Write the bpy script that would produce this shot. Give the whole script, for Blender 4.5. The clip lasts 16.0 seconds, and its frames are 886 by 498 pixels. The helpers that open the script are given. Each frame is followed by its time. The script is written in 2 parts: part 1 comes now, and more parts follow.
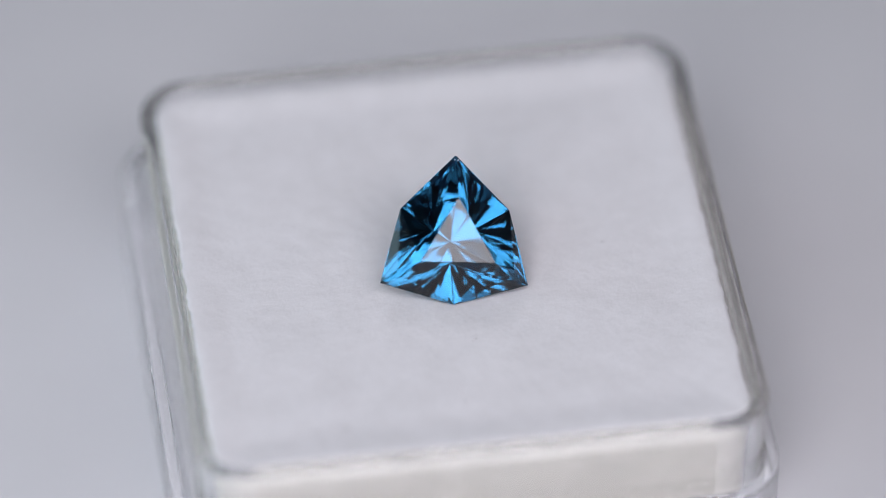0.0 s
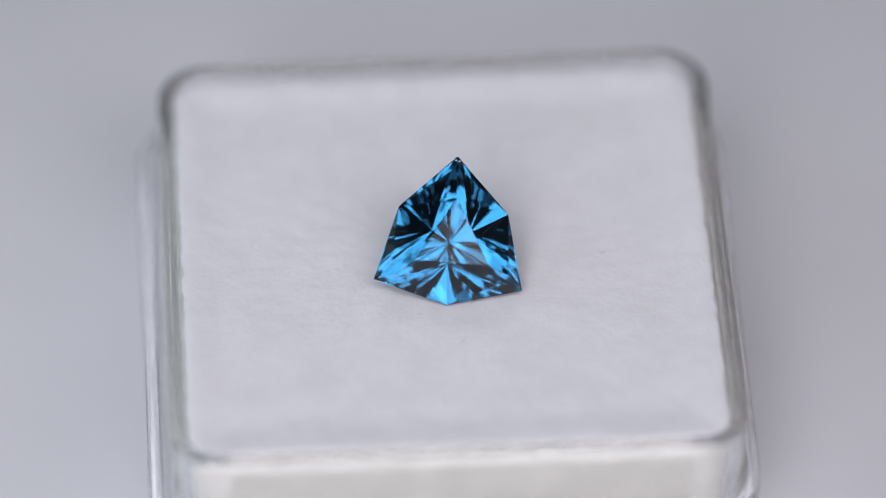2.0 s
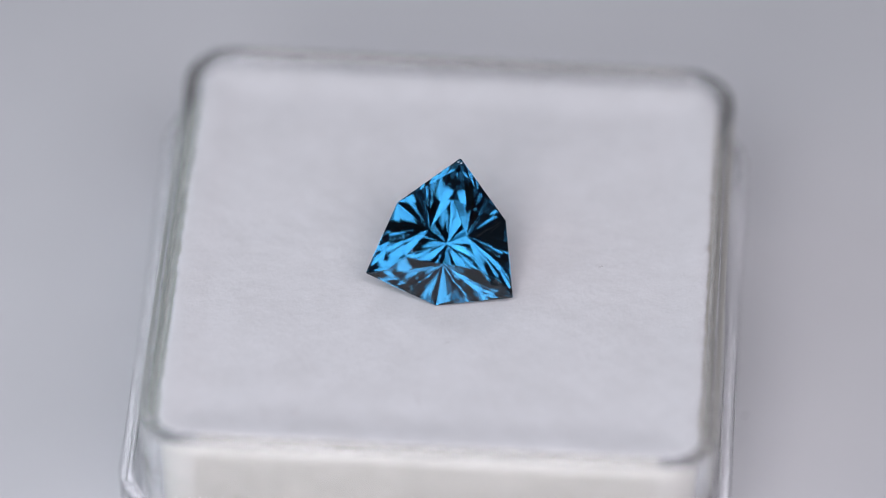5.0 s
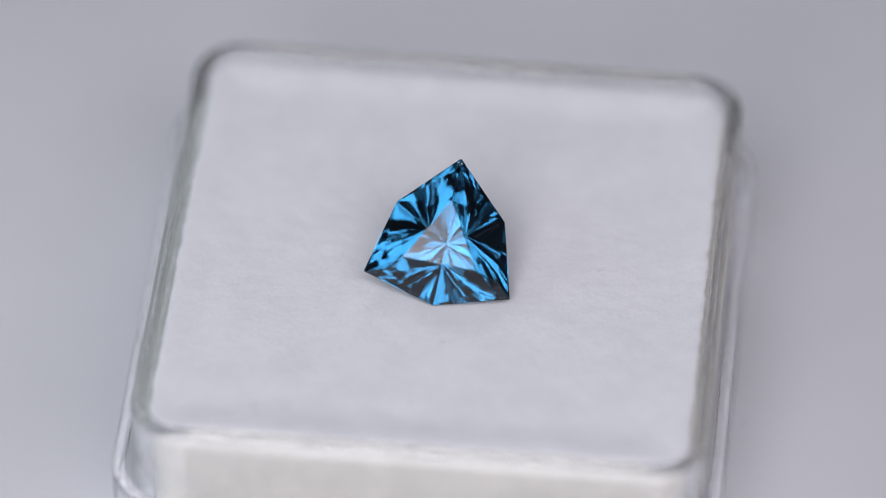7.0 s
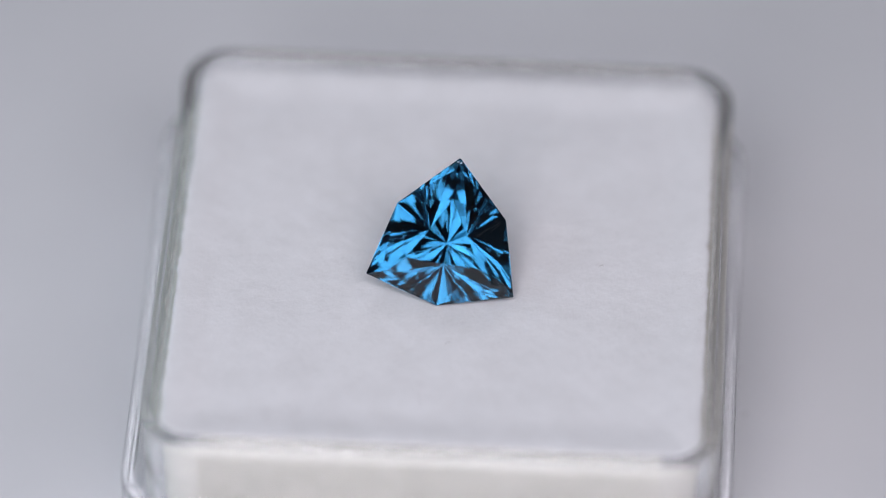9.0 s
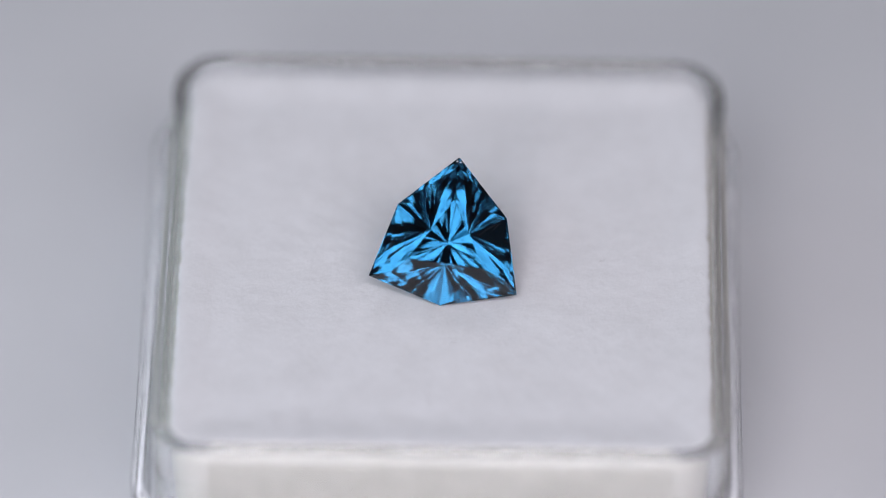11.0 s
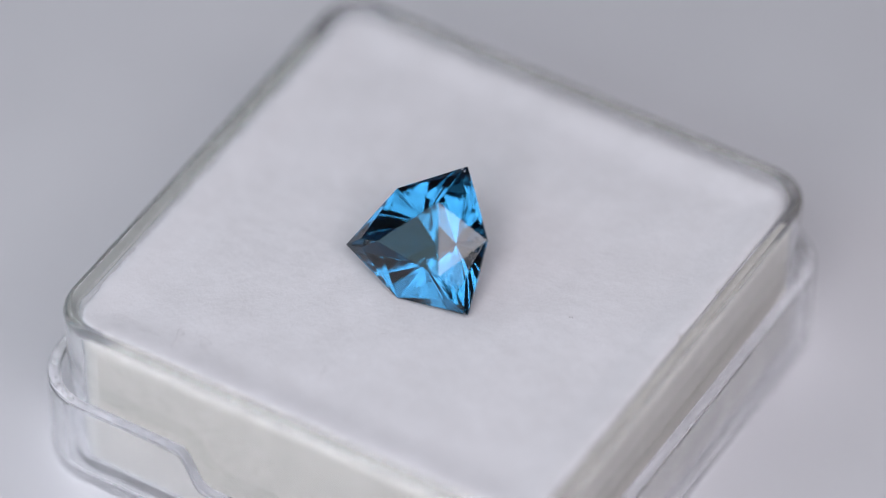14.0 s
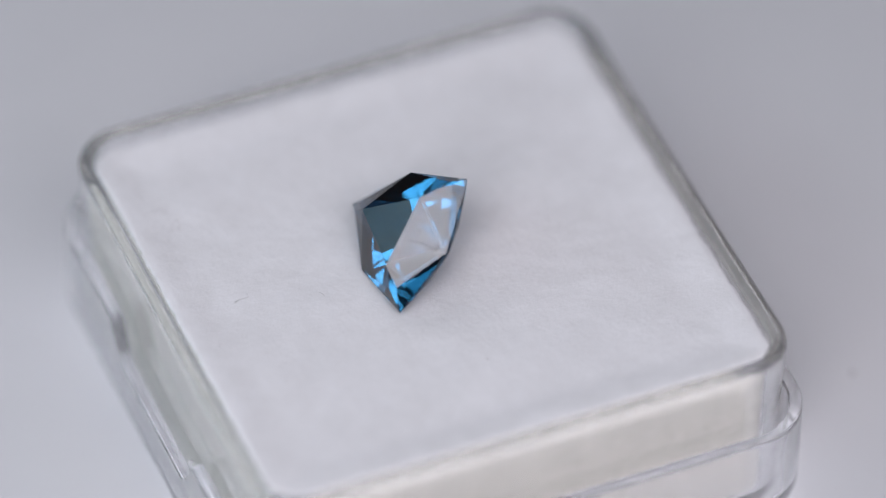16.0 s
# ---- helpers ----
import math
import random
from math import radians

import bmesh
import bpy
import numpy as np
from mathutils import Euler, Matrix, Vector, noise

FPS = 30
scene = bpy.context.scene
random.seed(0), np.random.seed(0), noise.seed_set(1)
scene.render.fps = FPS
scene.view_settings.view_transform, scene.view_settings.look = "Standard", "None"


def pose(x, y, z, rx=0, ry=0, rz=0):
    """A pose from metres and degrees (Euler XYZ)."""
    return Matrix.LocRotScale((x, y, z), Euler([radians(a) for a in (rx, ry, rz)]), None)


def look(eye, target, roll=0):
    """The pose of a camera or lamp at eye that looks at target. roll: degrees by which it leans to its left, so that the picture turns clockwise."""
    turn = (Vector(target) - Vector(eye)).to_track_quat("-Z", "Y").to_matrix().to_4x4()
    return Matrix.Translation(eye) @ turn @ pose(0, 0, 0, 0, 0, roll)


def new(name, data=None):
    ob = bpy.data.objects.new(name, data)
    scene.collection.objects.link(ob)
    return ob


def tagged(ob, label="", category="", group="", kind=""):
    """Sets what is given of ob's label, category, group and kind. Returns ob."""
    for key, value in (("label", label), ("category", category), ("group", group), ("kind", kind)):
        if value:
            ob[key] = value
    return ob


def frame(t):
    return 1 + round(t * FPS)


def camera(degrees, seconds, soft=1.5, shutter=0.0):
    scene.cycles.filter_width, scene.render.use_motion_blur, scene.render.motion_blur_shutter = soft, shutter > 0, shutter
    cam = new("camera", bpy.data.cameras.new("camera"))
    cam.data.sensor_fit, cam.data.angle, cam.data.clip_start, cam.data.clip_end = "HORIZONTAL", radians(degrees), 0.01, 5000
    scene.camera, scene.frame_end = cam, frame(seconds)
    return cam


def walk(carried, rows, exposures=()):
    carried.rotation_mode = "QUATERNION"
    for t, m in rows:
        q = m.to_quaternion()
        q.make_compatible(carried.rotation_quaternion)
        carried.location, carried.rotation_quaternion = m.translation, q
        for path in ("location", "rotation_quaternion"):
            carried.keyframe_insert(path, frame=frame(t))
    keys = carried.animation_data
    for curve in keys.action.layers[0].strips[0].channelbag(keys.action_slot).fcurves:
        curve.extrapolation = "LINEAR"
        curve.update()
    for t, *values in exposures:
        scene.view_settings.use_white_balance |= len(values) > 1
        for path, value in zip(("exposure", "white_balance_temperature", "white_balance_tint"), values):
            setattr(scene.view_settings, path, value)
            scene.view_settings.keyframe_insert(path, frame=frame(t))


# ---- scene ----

MM = 0.001
FLOOR_DROP = 10.8          # height of the box over the platter, mm

# camera, standing still
cam = camera(8.194, 16.0, soft=0.65)
cam.data.dof.use_dof, cam.data.dof.focus_distance, cam.data.dof.aperture_fstop = True, 0.3260, 11.5
EYE = Vector((0.000217, -0.233645, 0.230198 + FLOOR_DROP * MM))
AIM = EYE + Vector((0, 0.7110, -0.7032))
walk(cam, [(0.0, look(EYE, AIM, 0.29)), (16.0, look(EYE, AIM, 0.29))])

# the dim room
world = bpy.data.worlds.new("room_light")
world.use_nodes = True
scene.world = world
world.node_tree.nodes["Background"].inputs[0].default_value = (0.82, 0.90, 1.0, 1)
world.node_tree.nodes["Background"].inputs[1].default_value = 0.03


def panel_light(name, eye, target, w, hgt, watts, colour, roll=0):
    data = bpy.data.lights.new(name, "AREA")
    data.shape, data.size, data.size_y, data.energy, data.color = "RECTANGLE", w, hgt, watts, colour
    ob = new(name, data)
    ob.matrix_world = look(eye, target, roll)
    return ob


# a soft panel light on each side of the lens, the wide one to the right, a bright bar over it, and a large dim one to the left
panel_light("panel_light_a", (-0.083, -0.241, 0.1806), (0, 0, 0.0125), 0.104, 0.168, 0.33, (0.955, 0.92, 1.0))
panel_light("panel_light_b", (0.172, -0.231, 0.2673), (0, 0, 0.0125), 0.225, 0.103, 0.36, (0.955, 0.92, 1.0))
panel_light("panel_light_c", (-0.0175, -0.187, 0.3153), (-0.0175, 0, 0.0125), 0.295, 0.10, 0.595, (0.92, 0.90, 1.0))
panel_light("panel_light_d", (-0.2295, -0.0702, 0.1713), (0, 0, 0.0125), 0.40, 0.080, 0.17, (0.56, 0.86, 1.0), 22)
# an unseen fill high over the back, added to brighten the platter behind the box
panel_light("fill_light_top", (-0.12, 0.36, 0.478), (-0.09, 0.20, 0), 0.36, 0.16, 0.55, (0.925, 0.91, 1.0))


# ---- materials ----
def material(name):
    m = bpy.data.materials.new(name)
    m.use_nodes = True
    nt = m.node_tree
    return m, nt, nt.nodes["Principled BSDF"]


def noise_node(nt, scale, detail=4.0, rough=0.6, coord="Object"):
    tc = nt.nodes.new("ShaderNodeTexCoord")
    n = nt.nodes.new("ShaderNodeTexNoise")
    n.inputs["Scale"].default_value, n.inputs["Detail"].default_value, n.inputs["Roughness"].default_value = scale, detail, rough
    nt.links.new(tc.outputs[coord], n.inputs["Vector"])
    return n


def ramp(nt, src, stops):
    r = nt.nodes.new("ShaderNodeValToRGB")
    els = r.color_ramp.elements
    els[0].position, els[0].color = stops[0][0], (*stops[0][1], 1)
    els[1].position, els[1].color = stops[-1][0], (*stops[-1][1], 1)
    for pos, col in stops[1:-1]:
        e = els.new(pos)
        e.color = (*col, 1)
    nt.links.new(src, r.inputs[0])
    return r


def bump(nt, bsdf, src, strength, dist, below=None):
    b = nt.nodes.new("ShaderNodeBump")
    b.inputs["Strength"].default_value, b.inputs["Distance"].default_value = strength, dist
    nt.links.new(src, b.inputs["Height"])
    if below:
        nt.links.new(below.outputs[0], b.inputs["Normal"])
    nt.links.new(b.outputs[0], bsdf.inputs["Normal"])
    return b


def make_foam(name, light, dark, cell, pores=False):
    m, nt, b = material(name)
    big = noise_node(nt, 160, 3)
    fine = noise_node(nt, cell, 5, 0.7)
    mid = noise_node(nt, 620, 5, 0.7)
    c = ramp(nt, mid.outputs[0], [(0.3, dark), (0.7, light)])
    if pores:
        spots = noise_node(nt, 3300, 4, 0.7)
        k = ramp(nt, spots.outputs[0], [(0.30, (0.76, 0.745, 0.72)), (0.43, (0.95, 0.945, 0.93)), (0.62, (1, 1, 1))])
        mul = nt.nodes.new("ShaderNodeMix")
        mul.data_type, mul.blend_type = "RGBA", "MULTIPLY"
        mul.inputs["Factor"].default_value = 1.0
        nt.links.new(c.outputs[0], mul.inputs["A"])
        nt.links.new(k.outputs[0], mul.inputs["B"])
        nt.links.new(mul.outputs["Result"], b.inputs["Base Color"])
    else:
        nt.links.new(c.outputs[0], b.inputs["Base Color"])
    b.inputs["Roughness"].default_value = 0.95
    b.inputs["Specular IOR Level"].default_value = 0.1
    first = bump(nt, b, big.outputs[0], 0.10, 0.0006)
    first = bump(nt, b, mid.outputs[0], 0.10, 0.0002, first)
    bump(nt, b, fine.outputs[0], 0.36, 0.00012, first)
    return m


FOAM_TOP = make_foam("white_flocked_foam", (0.697, 0.690, 0.702), (0.632, 0.624, 0.631), 3500)
# the cut side is cream, darkened further for light the plastic walls would block
FOAM_SIDE = make_foam("cream_cut_foam_shaded", (0.545, 0.532, 0.488), (0.48, 0.468, 0.427), 2500, True)


def make_plastic(name, tint, clear, relief, polish):
    m, nt, b = material(name)
    b.inputs["Base Color"].default_value = (*tint, 1)
    b.inputs["Transmission Weight"].default_value = clear
    b.inputs["IOR"].default_value = 1.49
    n = noise_node(nt, 220, 3)
    r = ramp(nt, n.outputs[0], [(0.35, (polish,) * 3), (0.75, (polish * 2.5 + 0.03,) * 3)])
    nt.links.new(r.outputs[0], b.inputs["Roughness"])
    bump(nt, b, n.outputs[0], relief, 0.0003)
    return m


PLASTIC = make_plastic("clear_polystyrene", (0.985, 0.984, 0.992), 0.93, 0.07, 0.03)
LID_PLASTIC = make_plastic("clear_lid_polystyrene", (0.975, 0.975, 0.985), 0.95, 0.10, 0.09)


def make_gem():
    """Clear blue stone: the polish mirrors white, only what passes through is tinted."""
    m, nt, b = material("blue_topaz")
    b.inputs["Base Color"].default_value = (0.0145, 0.103, 0.200, 1)
    b.inputs["Transmission Weight"].default_value = 1.0
    b.inputs["IOR"].default_value = 1.63
    b.inputs["Roughness"].default_value = 0.0
    return m


GEM = make_gem()


def make_platter():
    m, nt, b = material("white_satin_plastic")
    n = noise_node(nt, 45, 3)
    c = ramp(nt, n.outputs[0], [(0.3, (0.535, 0.536, 0.55)), (0.7, (0.57, 0.571, 0.586))])
    nt.links.new(c.outputs[0], b.inputs["Base Color"])
    b.inputs["Roughness"].default_value = 0.45
    f = noise_node(nt, 4000, 3)
    bump(nt, b, f.outputs[0], 0.15, 0.00003)
    return m


PLATTER = make_platter()


def make_plain(name, colour, rough=0.8):
    m, nt, b = material(name)
    n = noise_node(nt, 900, 3)
    c = ramp(nt, n.outputs[0], [(0.3, tuple(v * 0.85 for v in colour)), (0.7, colour)])
    nt.links.new(c.outputs[0], b.inputs["Base Color"])
    b.inputs["Roughness"].default_value = rough
    return m


LINT = make_plain("grey_lint", (0.46, 0.45, 0.45))
TIP_WHITE = make_plain("white_tip_bit", (0.75, 0.77, 0.80), 0.4)
DARK = make_plain("dark_inclusion", (0.03, 0.03, 0.035))
TABLE = make_plain("white_table_paint", (0.60, 0.60, 0.62), 0.6)
# near-black for the added walls, so that little light bounces off them
UNSEEN_WALL = make_plain("dark_unseen_wall", (0.10, 0.10, 0.105), 0.95)


# ---- mesh helpers ----
def part(name, bm, mat, parent=None, label="", smooth=None):
    me = bpy.data.meshes.new(name)
    bmesh.ops.recalc_face_normals(bm, faces=bm.faces[:])
    if bm.calc_volume(signed=True) < 0:
        bmesh.ops.reverse_faces(bm, faces=bm.faces[:])
    bm.to_mesh(me)
    bm.free()
    me.materials.append(mat)
    if smooth:
        me.polygons.foreach_set("use_smooth", [True] * len(me.polygons))
        me.set_sharp_from_angle(angle=radians(smooth))
    ob = new(name, me)
    if parent:
        ob.parent = parent
    if label:
        ob["label"] = label
    return ob


def outline(half, r, extra=(), seg=9, side=14):
    """A square with rounded corners, in mm, counter-clockwise from the front-left corner's end; extra: places along the front."""
    s = half - r
    even = sorted([-s + 2 * s * k / side for k in range(side + 1)] + [-s + 0.1, s - 0.1])
    along = sorted(set([round(v, 4) for v in even] + [v for v in extra if abs(v) < s]))
    pts = []
    for k in range(4):
        a = radians(90 * k)
        ca, sa = math.cos(a), math.sin(a)
        edge = [(v, -half) for v in (along if k == 0 else even)]
        arc = [(s + r * math.cos(radians(b)), -s + r * math.sin(radians(b))) for b in [-90 + 90 * j / seg for j in range(1, seg)]]
        pts += [(ca * x - sa * y, sa * x + ca * y) for x, y in edge + arc]
    return pts


def stack(rows, r, half, extra=(), sink=None, wobble=0.0, cap=True):
    """A body from rings (half width, z), closed over the first and last ring. sink(x, y, z) shifts a vertex upwards."""
    bm = bmesh.new()
    rings = []
    for hw, z in rows:
        ring = []
        base = outline(half, r, extra)
        k = (hw - half)
        for (x, y) in base:
            # offset along the outline's normal
            sx, sy = max(-(half - r), min(half - r, x)), max(-(half - r), min(half - r, y))
            dx, dy = x - sx, y - sy
            d = math.hypot(dx, dy)
            nx, ny = dx / d, dy / d
            w = wobble * noise.noise(Vector((x * 0.9, y * 0.9, z * 0.9)))
            px, py = x + nx * (k + w), y + ny * (k + w)
            pz = z + (sink(px, py, z) if sink else 0)
            ring.append(bm.verts.new((px * MM, py * MM, pz * MM)))
        rings.append(ring)
    n = len(rings[0])
    for a, b in zip(rings, rings[1:]):
        for i in range(n):
            j = (i + 1) % n
            bm.faces.new((a[i], a[j], b[j], b[i]))
    if cap:
        bm.faces.new(rings[0][::-1])
        bm.faces.new(rings[-1])
    return bm


def tube(points, radius, sides=5, fine=4):
    """A thin thread along points, in mm."""
    pts = [Vector(p) for p in points]
    path = []
    for i in range(len(pts) - 1):
        p0, p1, p2, p3 = pts[max(i - 1, 0)], pts[i], pts[i + 1], pts[min(i + 2, len(pts) - 1)]
        for k in range(fine):
            t = k / fine
            path.append(0.5 * ((2 * p1) + (p2 - p0) * t + (2 * p0 - 5 * p1 + 4 * p2 - p3) * t * t + (3 * p1 - p0 - 3 * p2 + p3) * t ** 3))
    path.append(pts[-1])
    bm = bmesh.new()
    rings = []
    for i, p in enumerate(path):
        d = (path[min(i + 1, len(path) - 1)] - path[max(i - 1, 0)]).normalized()
        u = d.cross(Vector((0.13, 0.21, 1))).normalized()
        v = d.cross(u)
        r = radius * (0.45 if i in (0, len(path) - 1) else 1.0)
        rings.append([bm.verts.new((p + u * r * math.cos(2 * math.pi * k / sides) + v * r * math.sin(2 * math.pi * k / sides)) * MM) for k in range(sides)])
    for a, b in zip(rings, rings[1:]):
        for k in range(sides):
            bm.faces.new((a[k], a[(k + 1) % sides], b[(k + 1) % sides], b[k]))
    bm.faces.new(rings[0][::-1])
    bm.faces.new(rings[-1])
    return bm


# ---- setting ----
AX, AY = -0.329, 0.800      # the turning axis in the box, mm
moving = []                 # (thing, its pose on the platter)


def rides(ob, x, y, z, turn=None):
    """Puts a thing on the platter; x, y in the box's mm, z in mm over the platter."""
    m = Matrix.Translation(((x - AX) * MM, (y - AY) * MM, z * MM))
    if turn:
        m = m @ turn
    ob.matrix_world = m
    moving.append((ob, m))
    return ob


bm = bmesh.new()
bmesh.ops.create_cube(bm, size=1)
bmesh.ops.scale(bm, vec=(2.4, 2.4, 0.03), verts=bm.verts)
bmesh.ops.translate(bm, vec=(0, 0.3, -0.015 - 0.012), verts=bm.verts)
bmesh.ops.bevel(bm, geom=bm.edges[:], offset=0.004, segments=2, affect="EDGES")
tagged(part("ground", bm, TABLE), "white painted table top under the turntable", "table", kind="structure")


def wall_slab(name, size, at, label):
    bm = bmesh.new()
    bmesh.ops.create_cube(bm, size=1)
    bmesh.ops.scale(bm, vec=size, verts=bm.verts)
    bmesh.ops.translate(bm, vec=at, verts=bm.verts)
    bmesh.ops.bevel(bm, geom=bm.edges[:], offset=0.0015, segments=1, affect="EDGES")
    return tagged(part(name, bm, UNSEEN_WALL), label, "wall", kind="structure")


# unseen walls and roof, open towards the camera, added to keep the gem's reflections dark
wall_slab("unseen_wall_back", (0.66, 0.006, 0.512), (0, 0.503, 0.244), "unseen dark grey back wall, added to darken reflections")
wall_slab("unseen_wall_east", (0.006, 0.84, 0.512), (0.333, 0.08, 0.244), "unseen dark grey side wall, added to darken reflections")
wall_slab("unseen_wall_west", (0.006, 0.84, 0.512), (-0.333, 0.08, 0.244), "unseen dark grey side wall, added to darken reflections")
wall_slab("unseen_ceiling", (0.672, 0.42, 0.006), (0, 0.296, 0.503), "unseen dark grey roof, added to darken reflections")


def build_turntable():
    root = new("turntable")
    bm = bmesh.new()
    prof = [(0.0, -2.0), (128.0, -2.0), (129.5, -1.6), (130.0, -1.0), (129.6, -0.3), (128.6, 0.0), (0.0, 0.0)]
    rings = []
    for r, z in prof[1:-1]:
        rings.append([bm.verts.new((r * MM * math.cos(a), r * MM * math.sin(a), z * MM)) for a in [2 * math.pi * k / 96 for k in range(96)]])
    for a, b in zip(rings, rings[1:]):
        for i in range(96):
            bm.faces.new((a[i], a[(i + 1) % 96], b[(i + 1) % 96], b[i]))
    bm.faces.new(rings[0][::-1])
    bm.faces.new(rings[-1])
    part("platter", bm, PLATTER, root, smooth=35)
    bm = bmesh.new()
    bmesh.ops.create_cone(bm, cap_ends=True, segments=64, radius1=0.052, radius2=0.045, depth=0.0098)
    bmesh.ops.translate(bm, vec=(0, 0, -0.0069), verts=bm.verts)
    part("base", bm, PLATTER, root, smooth=35)
    tagged(root, "white satin turntable platter standing on a table", "turntable")
    moving.append((root, Matrix.Identity(4)))
    return root


build_turntable()

# ---- the display box ----
HALF, RAD = 15.0, 2.68
FOAM_Z = -0.8
NOTCH = [(-6.2, 0.0), (-5.95, -0.12), (-5.7, -0.45), (-5.4, -1.1), (-5.1, -1.75), (-4.8, -2.12), (-4.4, -2.3), (4.4, -2.3), (4.8, -2.12), (5.1, -1.75), (5.4, -1.1), (5.7, -0.45), (5.95, -0.12), (6.2, 0.0)]


def lip_sink(x, y, z):
    if z > -5.6 and y < -HALF + 0.2:
        return float(np.interp(x, [p[0] for p in NOTCH], [p[1] for p in NOTCH]))
    return 0.0


def build_box():
    root = new("display_box")
    # the tray, open at the top
    rows = [(13.3, -10.3), (14.25, -10.3), (14.35, -10.3), (14.62, -10.18), (14.72, -9.9), (14.724, -9.8), (14.944, -1.3), (14.95, -1.2), (14.99, -0.52), (15.0, -0.42), (14.95, -0.2), (14.82, -0.05),
            (14.65, 0.0), (14.62, 0.0), (14.6, 0.0), (14.56, -0.005), (14.42, -0.05), (14.29, -0.15), (14.19, -0.31), (14.13, -0.5), (14.12, -0.62), (13.955, -9.4), (13.95, -9.5), (13.85, -9.8), (13.6, -9.88), (13.4, -9.88)]
    part("tray", stack(rows, RAD, HALF), PLASTIC, root, "clear plastic tray with rounded rim", 40)
    # the lid, turned over under the tray
    rows = [(15.1, -10.8), (15.5, -10.8), (15.6, -10.8), (15.84, -10.7), (15.92, -10.45), (15.921, -10.35), (15.969, -5.25), (15.97, -5.15), (15.93, -5.04), (15.85, -5.0), (15.81, -5.0),
            (15.38, -5.0), (15.34, -5.0), (15.28, -5.05), (15.25, -5.2), (15.249, -5.3), (15.202, -9.95), (15.2, -10.05), (15.1, -10.25), (14.8, -10.31), (14.7, -10.31)]
    lid = part("lid", stack(rows, RAD, HALF, [p[0] for p in NOTCH], lip_sink), LID_PLASTIC, root, "clear plastic lid used as a foot, thumb notch in its wall", 40)
    lid.location = (-0.19 * MM, 0.17 * MM, 0)
    rng = random.Random(9)
    for cx, cy, cz, n, spread in ((-15.05, -15.0, -5.0, 9, 0.55), (5.2, -15.45, -6.0, 5, 0.35)):
        bm = bmesh.new()
        for k in range(n):
            at = Vector((cx + rng.uniform(-spread, spread), cy + rng.uniform(-0.25, 0.25), cz + rng.uniform(-0.1, 0.15)))
            if cx < 0:
                # round the corner
                a = radians(rng.uniform(195, 262))
                at = Vector((-12.32 + 3.2 * math.cos(a), -12.32 + 3.2 * math.sin(a), cz + rng.uniform(-0.12, 0.1)))
            pts = [bm.verts.new((at + Vector((rng.uniform(-0.2, 0.2), rng.uniform(-0.2, 0.2), rng.uniform(-0.16, 0.22)))) * MM) for q in range(5)]
            bmesh.ops.convex_hull(bm, input=pts)
        part("burr", bm, PLASTIC, lid, "whitish chipped plastic edge")
    for ob in root.children_recursive:
        ob.visible_shadow = False
    tagged(root, "clear square plastic gem box standing on its lid", "box")
    return rides(root, 0, 0, FLOOR_DROP)


build_box()


def edge_lift(x, y):
    """The foam swells a little where the wall squeezes it, mm."""
    t = max(0.0, min(1.0, (max(abs(x), abs(y)) - 11.6) / 2.2))
    return 0.24 * t * t * (3 - 2 * t)


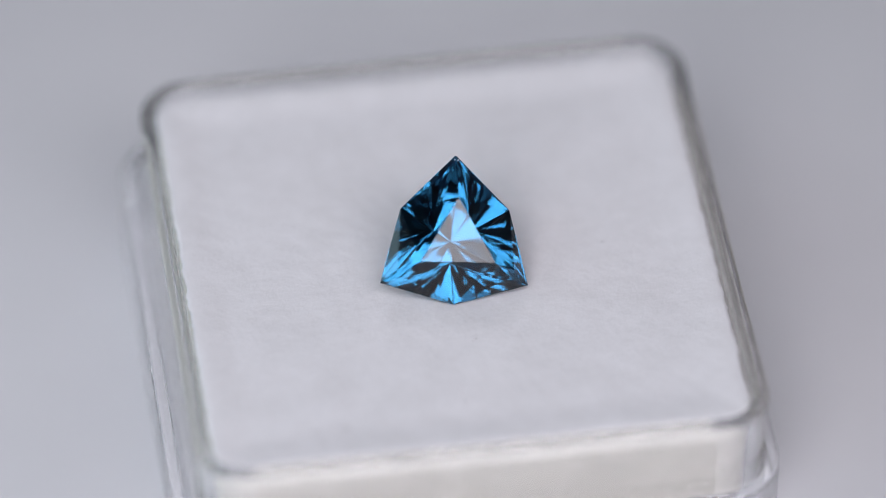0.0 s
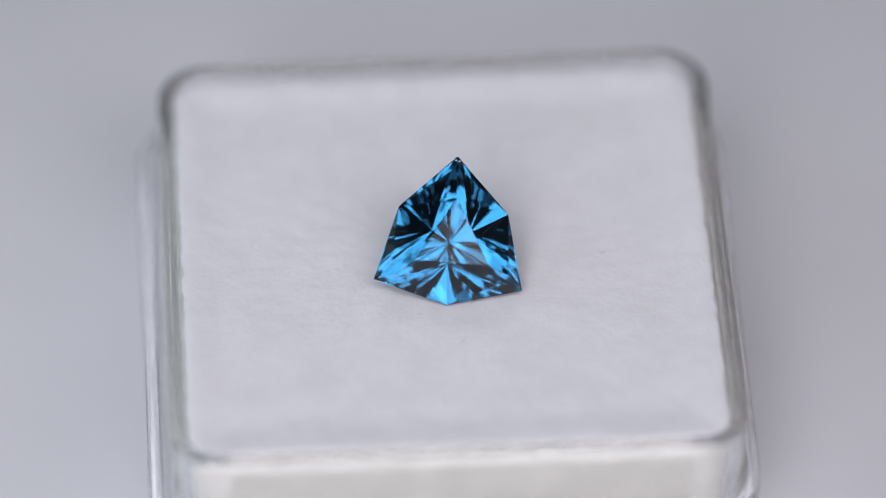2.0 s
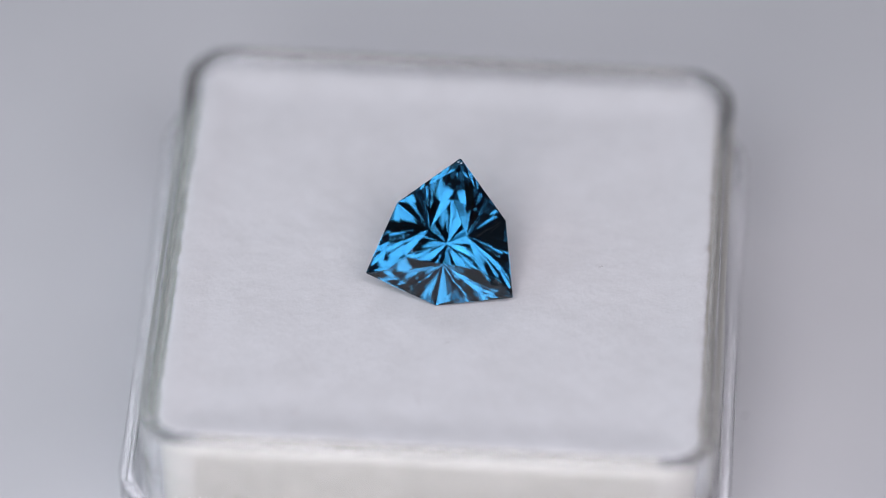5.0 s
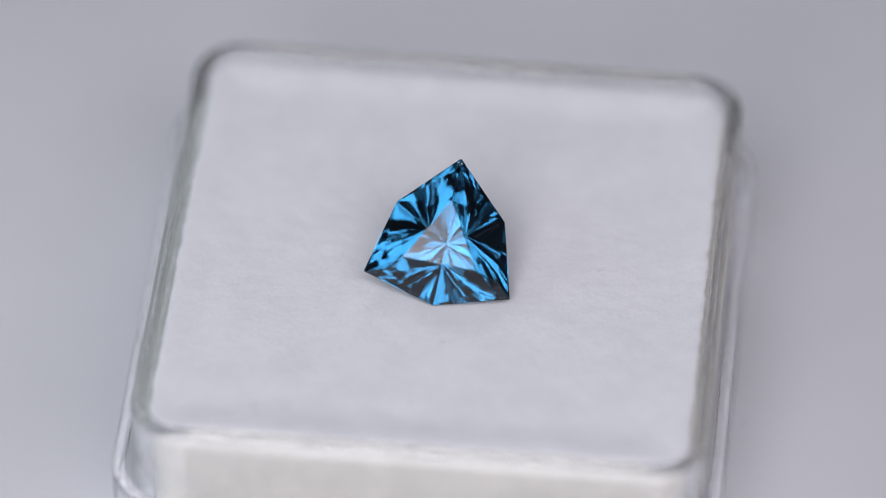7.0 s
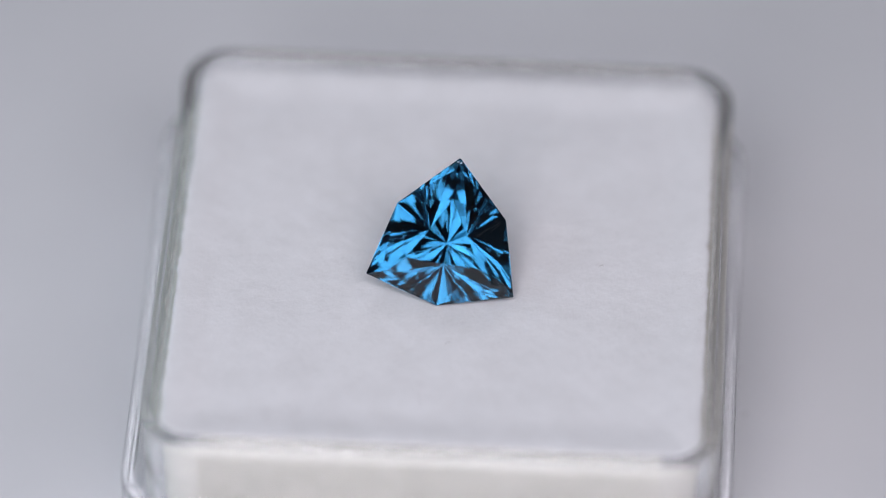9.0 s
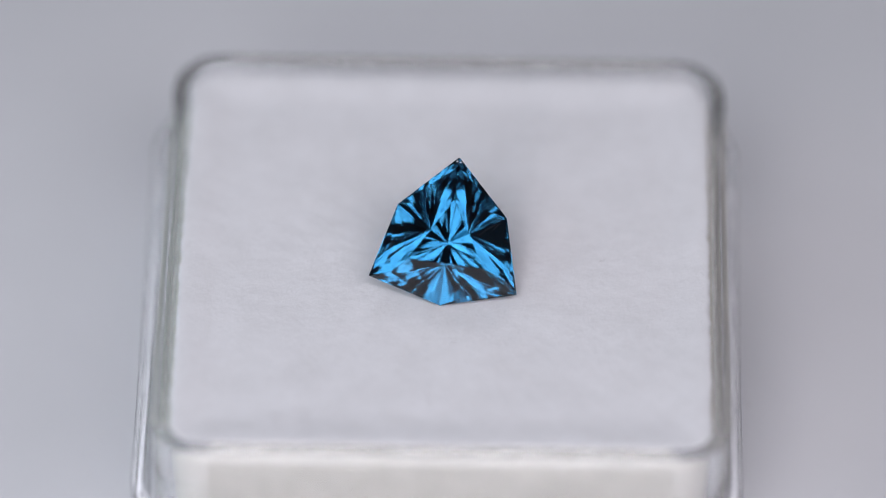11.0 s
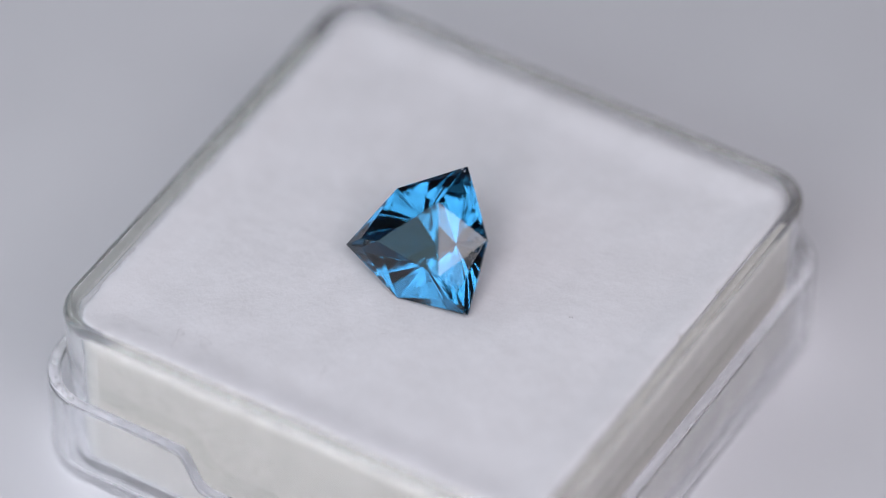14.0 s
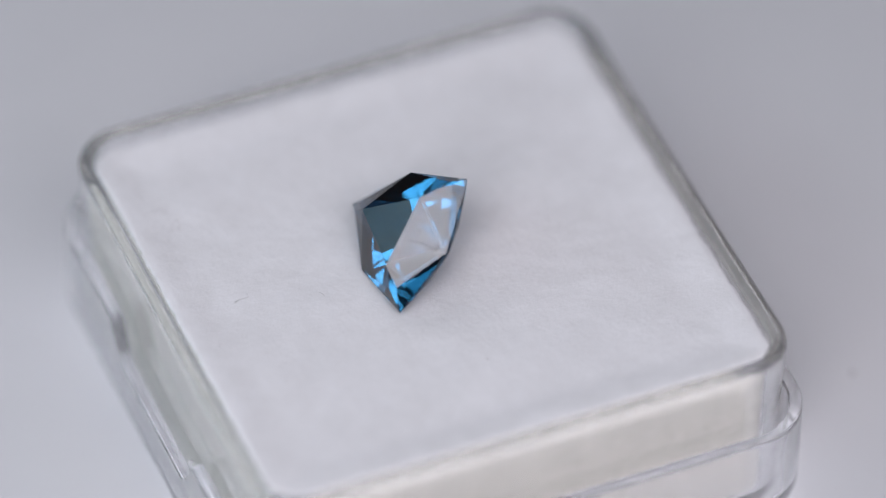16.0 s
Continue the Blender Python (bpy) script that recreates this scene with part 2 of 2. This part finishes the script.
def build_foam():
    root = new("foam_pad")
    top = FOAM_Z
    rows = [(13.4, -9.87), (13.85, -9.8), (13.98, -9.2), (14.05, -5.6), (14.088, -3.4), (14.115, -2.0), (14.128, -1.3), (14.0, -1.12), (13.94, -0.8), (13.7, -0.86), (13.3, -1.3)]
    part("foam_body", stack(rows, RAD - 0.45, HALF - 1.03, wobble=0.008), FOAM_SIDE, root, "cream cut side of the foam, toned down for wall shade", 50)
    bm = bmesh.new()
    base = outline(HALF - 0.98, RAD - 1.05, seg=14, side=110)
    # rings: scale and depth under the flat top
    rings = []
    for k, dz in [(0.997, -0.22), (0.998, -0.13), (0.994, -0.06), (0.984, -0.02)] + [(0.965 - 0.0386 * q, 0.0) for q in range(25)]:
        ring = []
        for x, y in base:
            w = 0.0
            if k > 0.95:
                w = 0.006 * noise.noise(Vector((x * 1.1, y * 1.1, 2))) + 0.008 * noise.noise(Vector((x * 4, y * 4, dz * 6)))
            px, py = x * (k + w), y * (k + w)
            lift = edge_lift(px, py) + 0.07 * noise.noise(Vector((px * 0.3, py * 0.3, 7))) + 0.03 * noise.noise(Vector((px * 1.2, py * 1.2, 1)))
            ring.append(bm.verts.new((px * MM, py * MM, (top + dz + lift) * MM)))
        rings.append(ring)
    for a, b in zip(rings, rings[1:]):
        for i in range(len(a)):
            bm.faces.new((a[i], a[(i + 1) % len(a)], b[(i + 1) % len(a)], b[i]))
    bm.faces.new(rings[-1])
    part("flocked_top", bm, FOAM_TOP, root, "white fuzzy top of the foam", 60)
    # loose fibres along the rim and over the top
    rng = random.Random(4)
    verts, faces = [], []
    edge = outline(HALF - 0.95, RAD - 1.05, side=60)
    for k in range(1500):
        if k < 900:
            x, y = rng.choice(edge)
            f = rng.uniform(0.965, 0.995)
            x, y = x * f + rng.uniform(-0.25, 0.25), y * f + rng.uniform(-0.25, 0.25)
            x, y = max(-13.95, min(13.95, x)), max(-13.95, min(13.95, y))
        else:
            x, y = rng.uniform(-13.2, 13.2), rng.uniform(-13.2, 13.2)
        z = top - 0.03 + edge_lift(x, y)
        a, reach = rng.uniform(0, 2 * math.pi), rng.uniform(0.1, 0.32)
        dx, dy = math.cos(a), math.sin(a)
        up = rng.uniform(0.06, 0.22) if k < 900 else rng.uniform(0.02, 0.08)
        n0 = len(verts)
        for t in (0.0, 0.5, 1.0):
            w = 0.012 * (1 - 0.7 * t)
            px, py, pz = x + dx * reach * t, y + dy * reach * t, z + up * math.sin(t * 2.2)
            px, py = max(-14.05, min(14.05, px)), max(-14.05, min(14.05, py))
            for q in range(3):
                b = 2.094 * q
                verts.append(((px - dy * w * math.cos(b)) * MM, (py + dx * w * math.cos(b)) * MM, (pz + w * math.sin(b)) * MM))
        for seg in range(2):
            for q in range(3):
                i0, i1 = n0 + seg * 3 + q, n0 + seg * 3 + (q + 1) % 3
                faces.append((i0, i1, i1 + 3, i0 + 3))
    me = bpy.data.meshes.new("fuzz")
    me.from_pydata(verts, [], faces)
    me.materials.append(FOAM_TOP)
    fuzz = tagged(new("fuzz", me), "loose white fibres on the foam", kind="stuff")
    fuzz.parent = root
    tagged(root, "white fuzzy foam pad filling the clear box", "foam pad")
    return rides(root, 0, 0, FLOOR_DROP)


build_foam()

# ---- the gem ----
CORNER, MID, GIRDLE = 4.53, 3.34, 0.09
TILT = 44.17


def plane(az, angle, r, h):
    """A facet plane through the point at radius r and height h towards az; angle: its slope, negative below the girdle."""
    a, s = radians(az), radians(abs(angle))
    n = Vector((math.sin(s) * math.cos(a), math.sin(s) * math.sin(a), math.cos(s) * (1 if angle > 0 else -1)))
    return Vector((r * math.cos(a), r * math.sin(a), h)), n


def build_gem():
    bm = bmesh.new()
    bmesh.ops.create_cube(bm, size=14)
    edge_az = 44.7
    flat = CORNER * math.cos(radians(edge_az))
    cuts = [(Vector((0, 0, 1.5)), Vector((0, 0, 1)))]
    star = 2 * (MID - (1.5 - GIRDLE) / math.tan(radians(32.6)))
    culet = MID * math.tan(radians(TILT)) + GIRDLE
    for k in range(3):
        c = 120 * k
        cuts.append(plane(c + 60, 32.6, MID, GIRDLE))
        cuts.append(plane(c, 32.4, CORNER, GIRDLE + (0.16 if k == 0 else 0)))
        for s in (-1, 1):
            cuts.append(plane(c + 60 + s * 8.5, -TILT, MID * math.cos(radians(8.5)), -GIRDLE))
        for s in (-1, 1):
            cuts.append(plane(c + s * edge_az, 90, flat, 0))
            # upper crown facet, from the table's corner to the girdle's middle and down beside the corner's ridge
            tip, down = (0.88, 0.16) if k == 0 else (0.45, 0.0)
            ca, sa = math.cos(radians(c)), math.sin(radians(c))
            ridge = star + (CORNER - star) * tip
            p0 = Vector((star * ca, star * sa, 1.5))
            p1 = Vector((ridge * ca - s * 0.24 * sa, ridge * sa + s * 0.24 * ca, 1.5 - (1.5 - GIRDLE - down) * tip))
            am = radians(c + s * 60)
            p2 = Vector((MID * math.cos(am), MID * math.sin(am), GIRDLE))
            up = (p1 - p0).cross(p2 - p0).normalized()
            cuts.append((p0, up if up.z > 0 else -up))
            cuts.append(plane(c + s * edge_az, 56 if k == 0 else 49, flat, GIRDLE))
            cuts.append(plane(c + s * edge_az, -61, flat, -GIRDLE))
            cuts.append(plane(c + s * 40, -54, flat - 0.02, -GIRDLE - 0.20))
            cuts.append(plane(c + s * 38, -42.0, 0, -culet * 0.987))
            cuts.append(plane(c + s * 29, -39.6, 0, -culet * 0.990))
            cuts.append(plane(c + s * 48, -49, flat - 0.02, -GIRDLE - 0.50))
            cuts.append(plane(c + s * 16, -37.0, 0, -culet * 1.005))
            cuts.append(plane(c + s * 14, -42, CORNER * math.cos(radians(14)) - 0.25, -GIRDLE - 0.10))
            cuts.append(plane(c + s * 24, -47, CORNER * math.cos(radians(24)) - 0.04, -GIRDLE))
            cuts.append(plane(c + 60 + s * 6, -51, MID * math.cos(radians(6)) - 0.02, -GIRDLE - 0.05))
    for s in (-1, 1):
        cuts.append(plane(s * 8, -40.5, CORNER * math.cos(radians(8)) - 0.14, -GIRDLE - 0.05))
        cuts.append(plane(s * 33, -50.5, flat + 0.26, -GIRDLE - 0.55))
    cuts.append(plane(0, 90, CORNER - 0.04, 0))
    cuts.append(plane(0, 58, CORNER - 0.06, GIRDLE))
    for co, no in cuts:
        res = bmesh.ops.bisect_plane(bm, geom=bm.verts[:] + bm.edges[:] + bm.faces[:], dist=1e-6, plane_co=co, plane_no=no, clear_outer=True)
        edges = [e for e in res["geom_cut"] if isinstance(e, bmesh.types.BMEdge)]
        if len(edges) > 2:
            bmesh.ops.edgenet_fill(bm, edges=edges)
    bmesh.ops.remove_doubles(bm, verts=bm.verts, dist=1e-4)
    bmesh.ops.scale(bm, vec=(MM, MM, MM), verts=bm.verts)
    ob = part("gemstone", bm, GEM)
    # fine dark inclusions that break the surface of one crown facet
    a = radians(-60)
    out, side = Vector((math.cos(a), math.sin(a), 0)), Vector((-math.sin(a), math.cos(a), 0))
    drop = math.tan(radians(32.6))

    def under(r, w, deep):
        p = out * r + side * w
        return (p.x, p.y, GIRDLE + (MID - r) * drop - deep)
    for name, pts, thick in (("inclusion", [(3.05, 0.03), (2.6, -0.10), (2.1, -0.15), (1.55, -0.32)], 0.012), ("inclusion", [(3.0, -0.1), (2.7, -0.18), (2.35, -0.33)], 0.010),
                             ("inclusion", [(2.95, 0.12), (2.75, 0.12)], 0.014), ("inclusion", [(1.9, 0.42), (1.82, 0.36), (1.76, 0.37)], 0.014)):
        part(name, tube([under(r, w, 0.003) for r, w in pts], thick), DARK, ob, "dark hairline inclusion")
    # two tiny white bits on the crown beside the tip
    rng = random.Random(3)
    for w in (-0.10, 0.07):
        bm = bmesh.new()
        at = Vector((CORNER - 0.26, w, GIRDLE + 0.16 + 0.24 * math.tan(radians(32.4))))
        bmesh.ops.convex_hull(bm, input=[bm.verts.new((at + Vector([rng.uniform(-0.06, 0.06) for q in range(3)])) * MM) for k in range(9)])
        part("tip_bit", bm, TIP_WHITE, ob, "small whitish bit at the tip of the stone")
    tagged(ob, "faceted deep blue shield-cut gemstone lying tilted on white foam", "gemstone")
    rest = MID * math.cos(radians(8.5)) * math.sin(radians(TILT)) + GIRDLE * math.cos(radians(TILT))
    turn = pose(0, 0, 0, 0, 0, 92.65) @ pose(0, 0, 0, 0, -TILT, 0) @ pose(0, 0, 0, 0, 0, -8.5)
    return rides(ob, 0.19, -1.22, FLOOR_DROP + FOAM_Z + rest + 0.03, turn)


build_gem()

# ---- lint and dust ----
def lint(pts, radius, label, base=FOAM_Z, lift=0.05, mat=LINT):
    """A thread lying on the foam or the platter, points in the box's mm."""
    x0, y0 = pts[0]
    curve = [(x - x0, y - y0, lift * (1 + 0.5 * math.sin(3.1 * k)) + (edge_lift(x, y) if base == FOAM_Z else 0)) for k, (x, y) in enumerate(pts)]
    ob = part("lint_thread", tube(curve, radius), mat)
    tagged(ob, label, "lint", "lint on the foam" if base == FOAM_Z else "lint on the platter")
    return rides(ob, x0, y0, FLOOR_DROP + base)


THREAD = "fine grey lint thread curled on white foam"
lint([(-8.26, -13.01), (-8.48, -12.62), (-8.48, -12.32), (-8.61, -11.97), (-8.77, -11.66), (-8.74, -11.48), (-8.49, -11.54), (-8.37, -11.75), (-8.55, -11.81)], 0.0095, THREAD)
lint([(-7.65, -11.48), (-7.49, -11.35), (-7.2, -11.36), (-6.73, -11.57), (-6.89, -11.7), (-7.15, -11.75), (-7.14, -12.03), (-6.84, -12.08), (-6.89, -11.85), (-7.29, -11.76), (-7.35, -11.53)], 0.009, THREAD)
lint([(-10.41, -12.72), (-10.08, -12.6), (-9.72, -12.54), (-9.34, -12.56)], 0.008, THREAD)
lint([(-0.57, -10.81), (-0.71, -10.44), (-0.68, -10.07), (-0.77, -9.79)], 0.009, THREAD)
lint([(0.38, -6.36), (0.52, -6.24), (0.74, -6.18)], 0.016, "short dark lint thread on white foam")
lint([(8.2, -0.14), (8.36, -0.02), (8.44, -0.06)], 0.02, "dark dust speck on white foam")
lint([(-0.98, -9.93), (-0.9, -9.9)], 0.024, "dark dust speck on white foam")
lint([(-0.66, -10.6), (-0.55, -10.62)], 0.022, "dark dust speck on white foam")
lint([(2.15, -12.7), (2.28, -12.6)], 0.02, "dark dust speck on white foam")
lint([(16.3, -0.9), (16.45, -0.82)], 0.09, "grey dust speck on the white platter", base=-FLOOR_DROP, lift=0.09)
lint([(7.8, 21.65), (7.98, 21.85)], 0.10, "grey dust speck on the white platter", base=-FLOOR_DROP, lift=0.1)

# ---- turning ----
TURN = [(0.0, 8.6), (0.2, 4.7), (0.4, 0.7), (0.6, -2.7), (0.8, -1.2), (1.0, 3.2), (1.2, 6.5), (1.4, 9.9), (1.5, 11.0), (1.6, 10.6), (1.8, 7.2), (2.0, 3.5), (2.2, 0.2), (2.4, -4.0),
        (2.5, -5.3), (2.6, -4.6), (2.8, -0.6), (3.0, 3.0), (3.2, 6.4), (3.4, 10.2), (3.6, 13.6), (3.8, 16.3), (4.0, 13.3), (4.2, 8.7), (4.4, 5.0), (4.6, 1.2), (4.8, -2.5), (4.95, -4.0), (5.1, -2.2), (5.3, 1.5), (5.5, 5.2),
        (5.7, 8.9), (5.85, 9.6), (6.0, 7.0), (6.15, 4.1), (6.3, 1.3), (6.6, -4.2), (6.8, -7.7), (7.0, -5.7), (7.2, -1.7), (7.4, 1.9), (7.6, 5.3), (7.8, 9.0), (8.0, 12.4), (8.2, 11.6), (8.4, 7.5),
        (8.6, 4.0), (8.8, 0.5), (9.0, -3.2), (9.2, -6.9), (9.35, -7.9), (9.5, -5.6), (9.7, -1.9), (9.9, 1.8), (10.05, 4.2), (10.2, 4.6), (10.4, 1.4), (10.6, -2.4), (10.75, -4.3), (10.9, -2.6), (11.1, 1.1), (11.3, 4.9), (11.4, 6.6), (11.6, 10.0),
        (11.8, 9.6), (12.0, 6.2), (12.2, 2.3), (12.4, -1.9), (12.6, -5.6), (12.8, -9.5), (13.0, -12.9), (13.3, -18.0), (13.5, -21.7), (14.0, -31.0), (14.5, -39.7),
        (15.0, -48.1), (15.3, -53.1), (15.5, -56.8), (16.0, -67.2)]


def motions():
    for ob, m in moving:
        walk(ob, [(t, pose(0, 0, 0, 0, 0, a) @ m) for t, a in TURN])


motions()
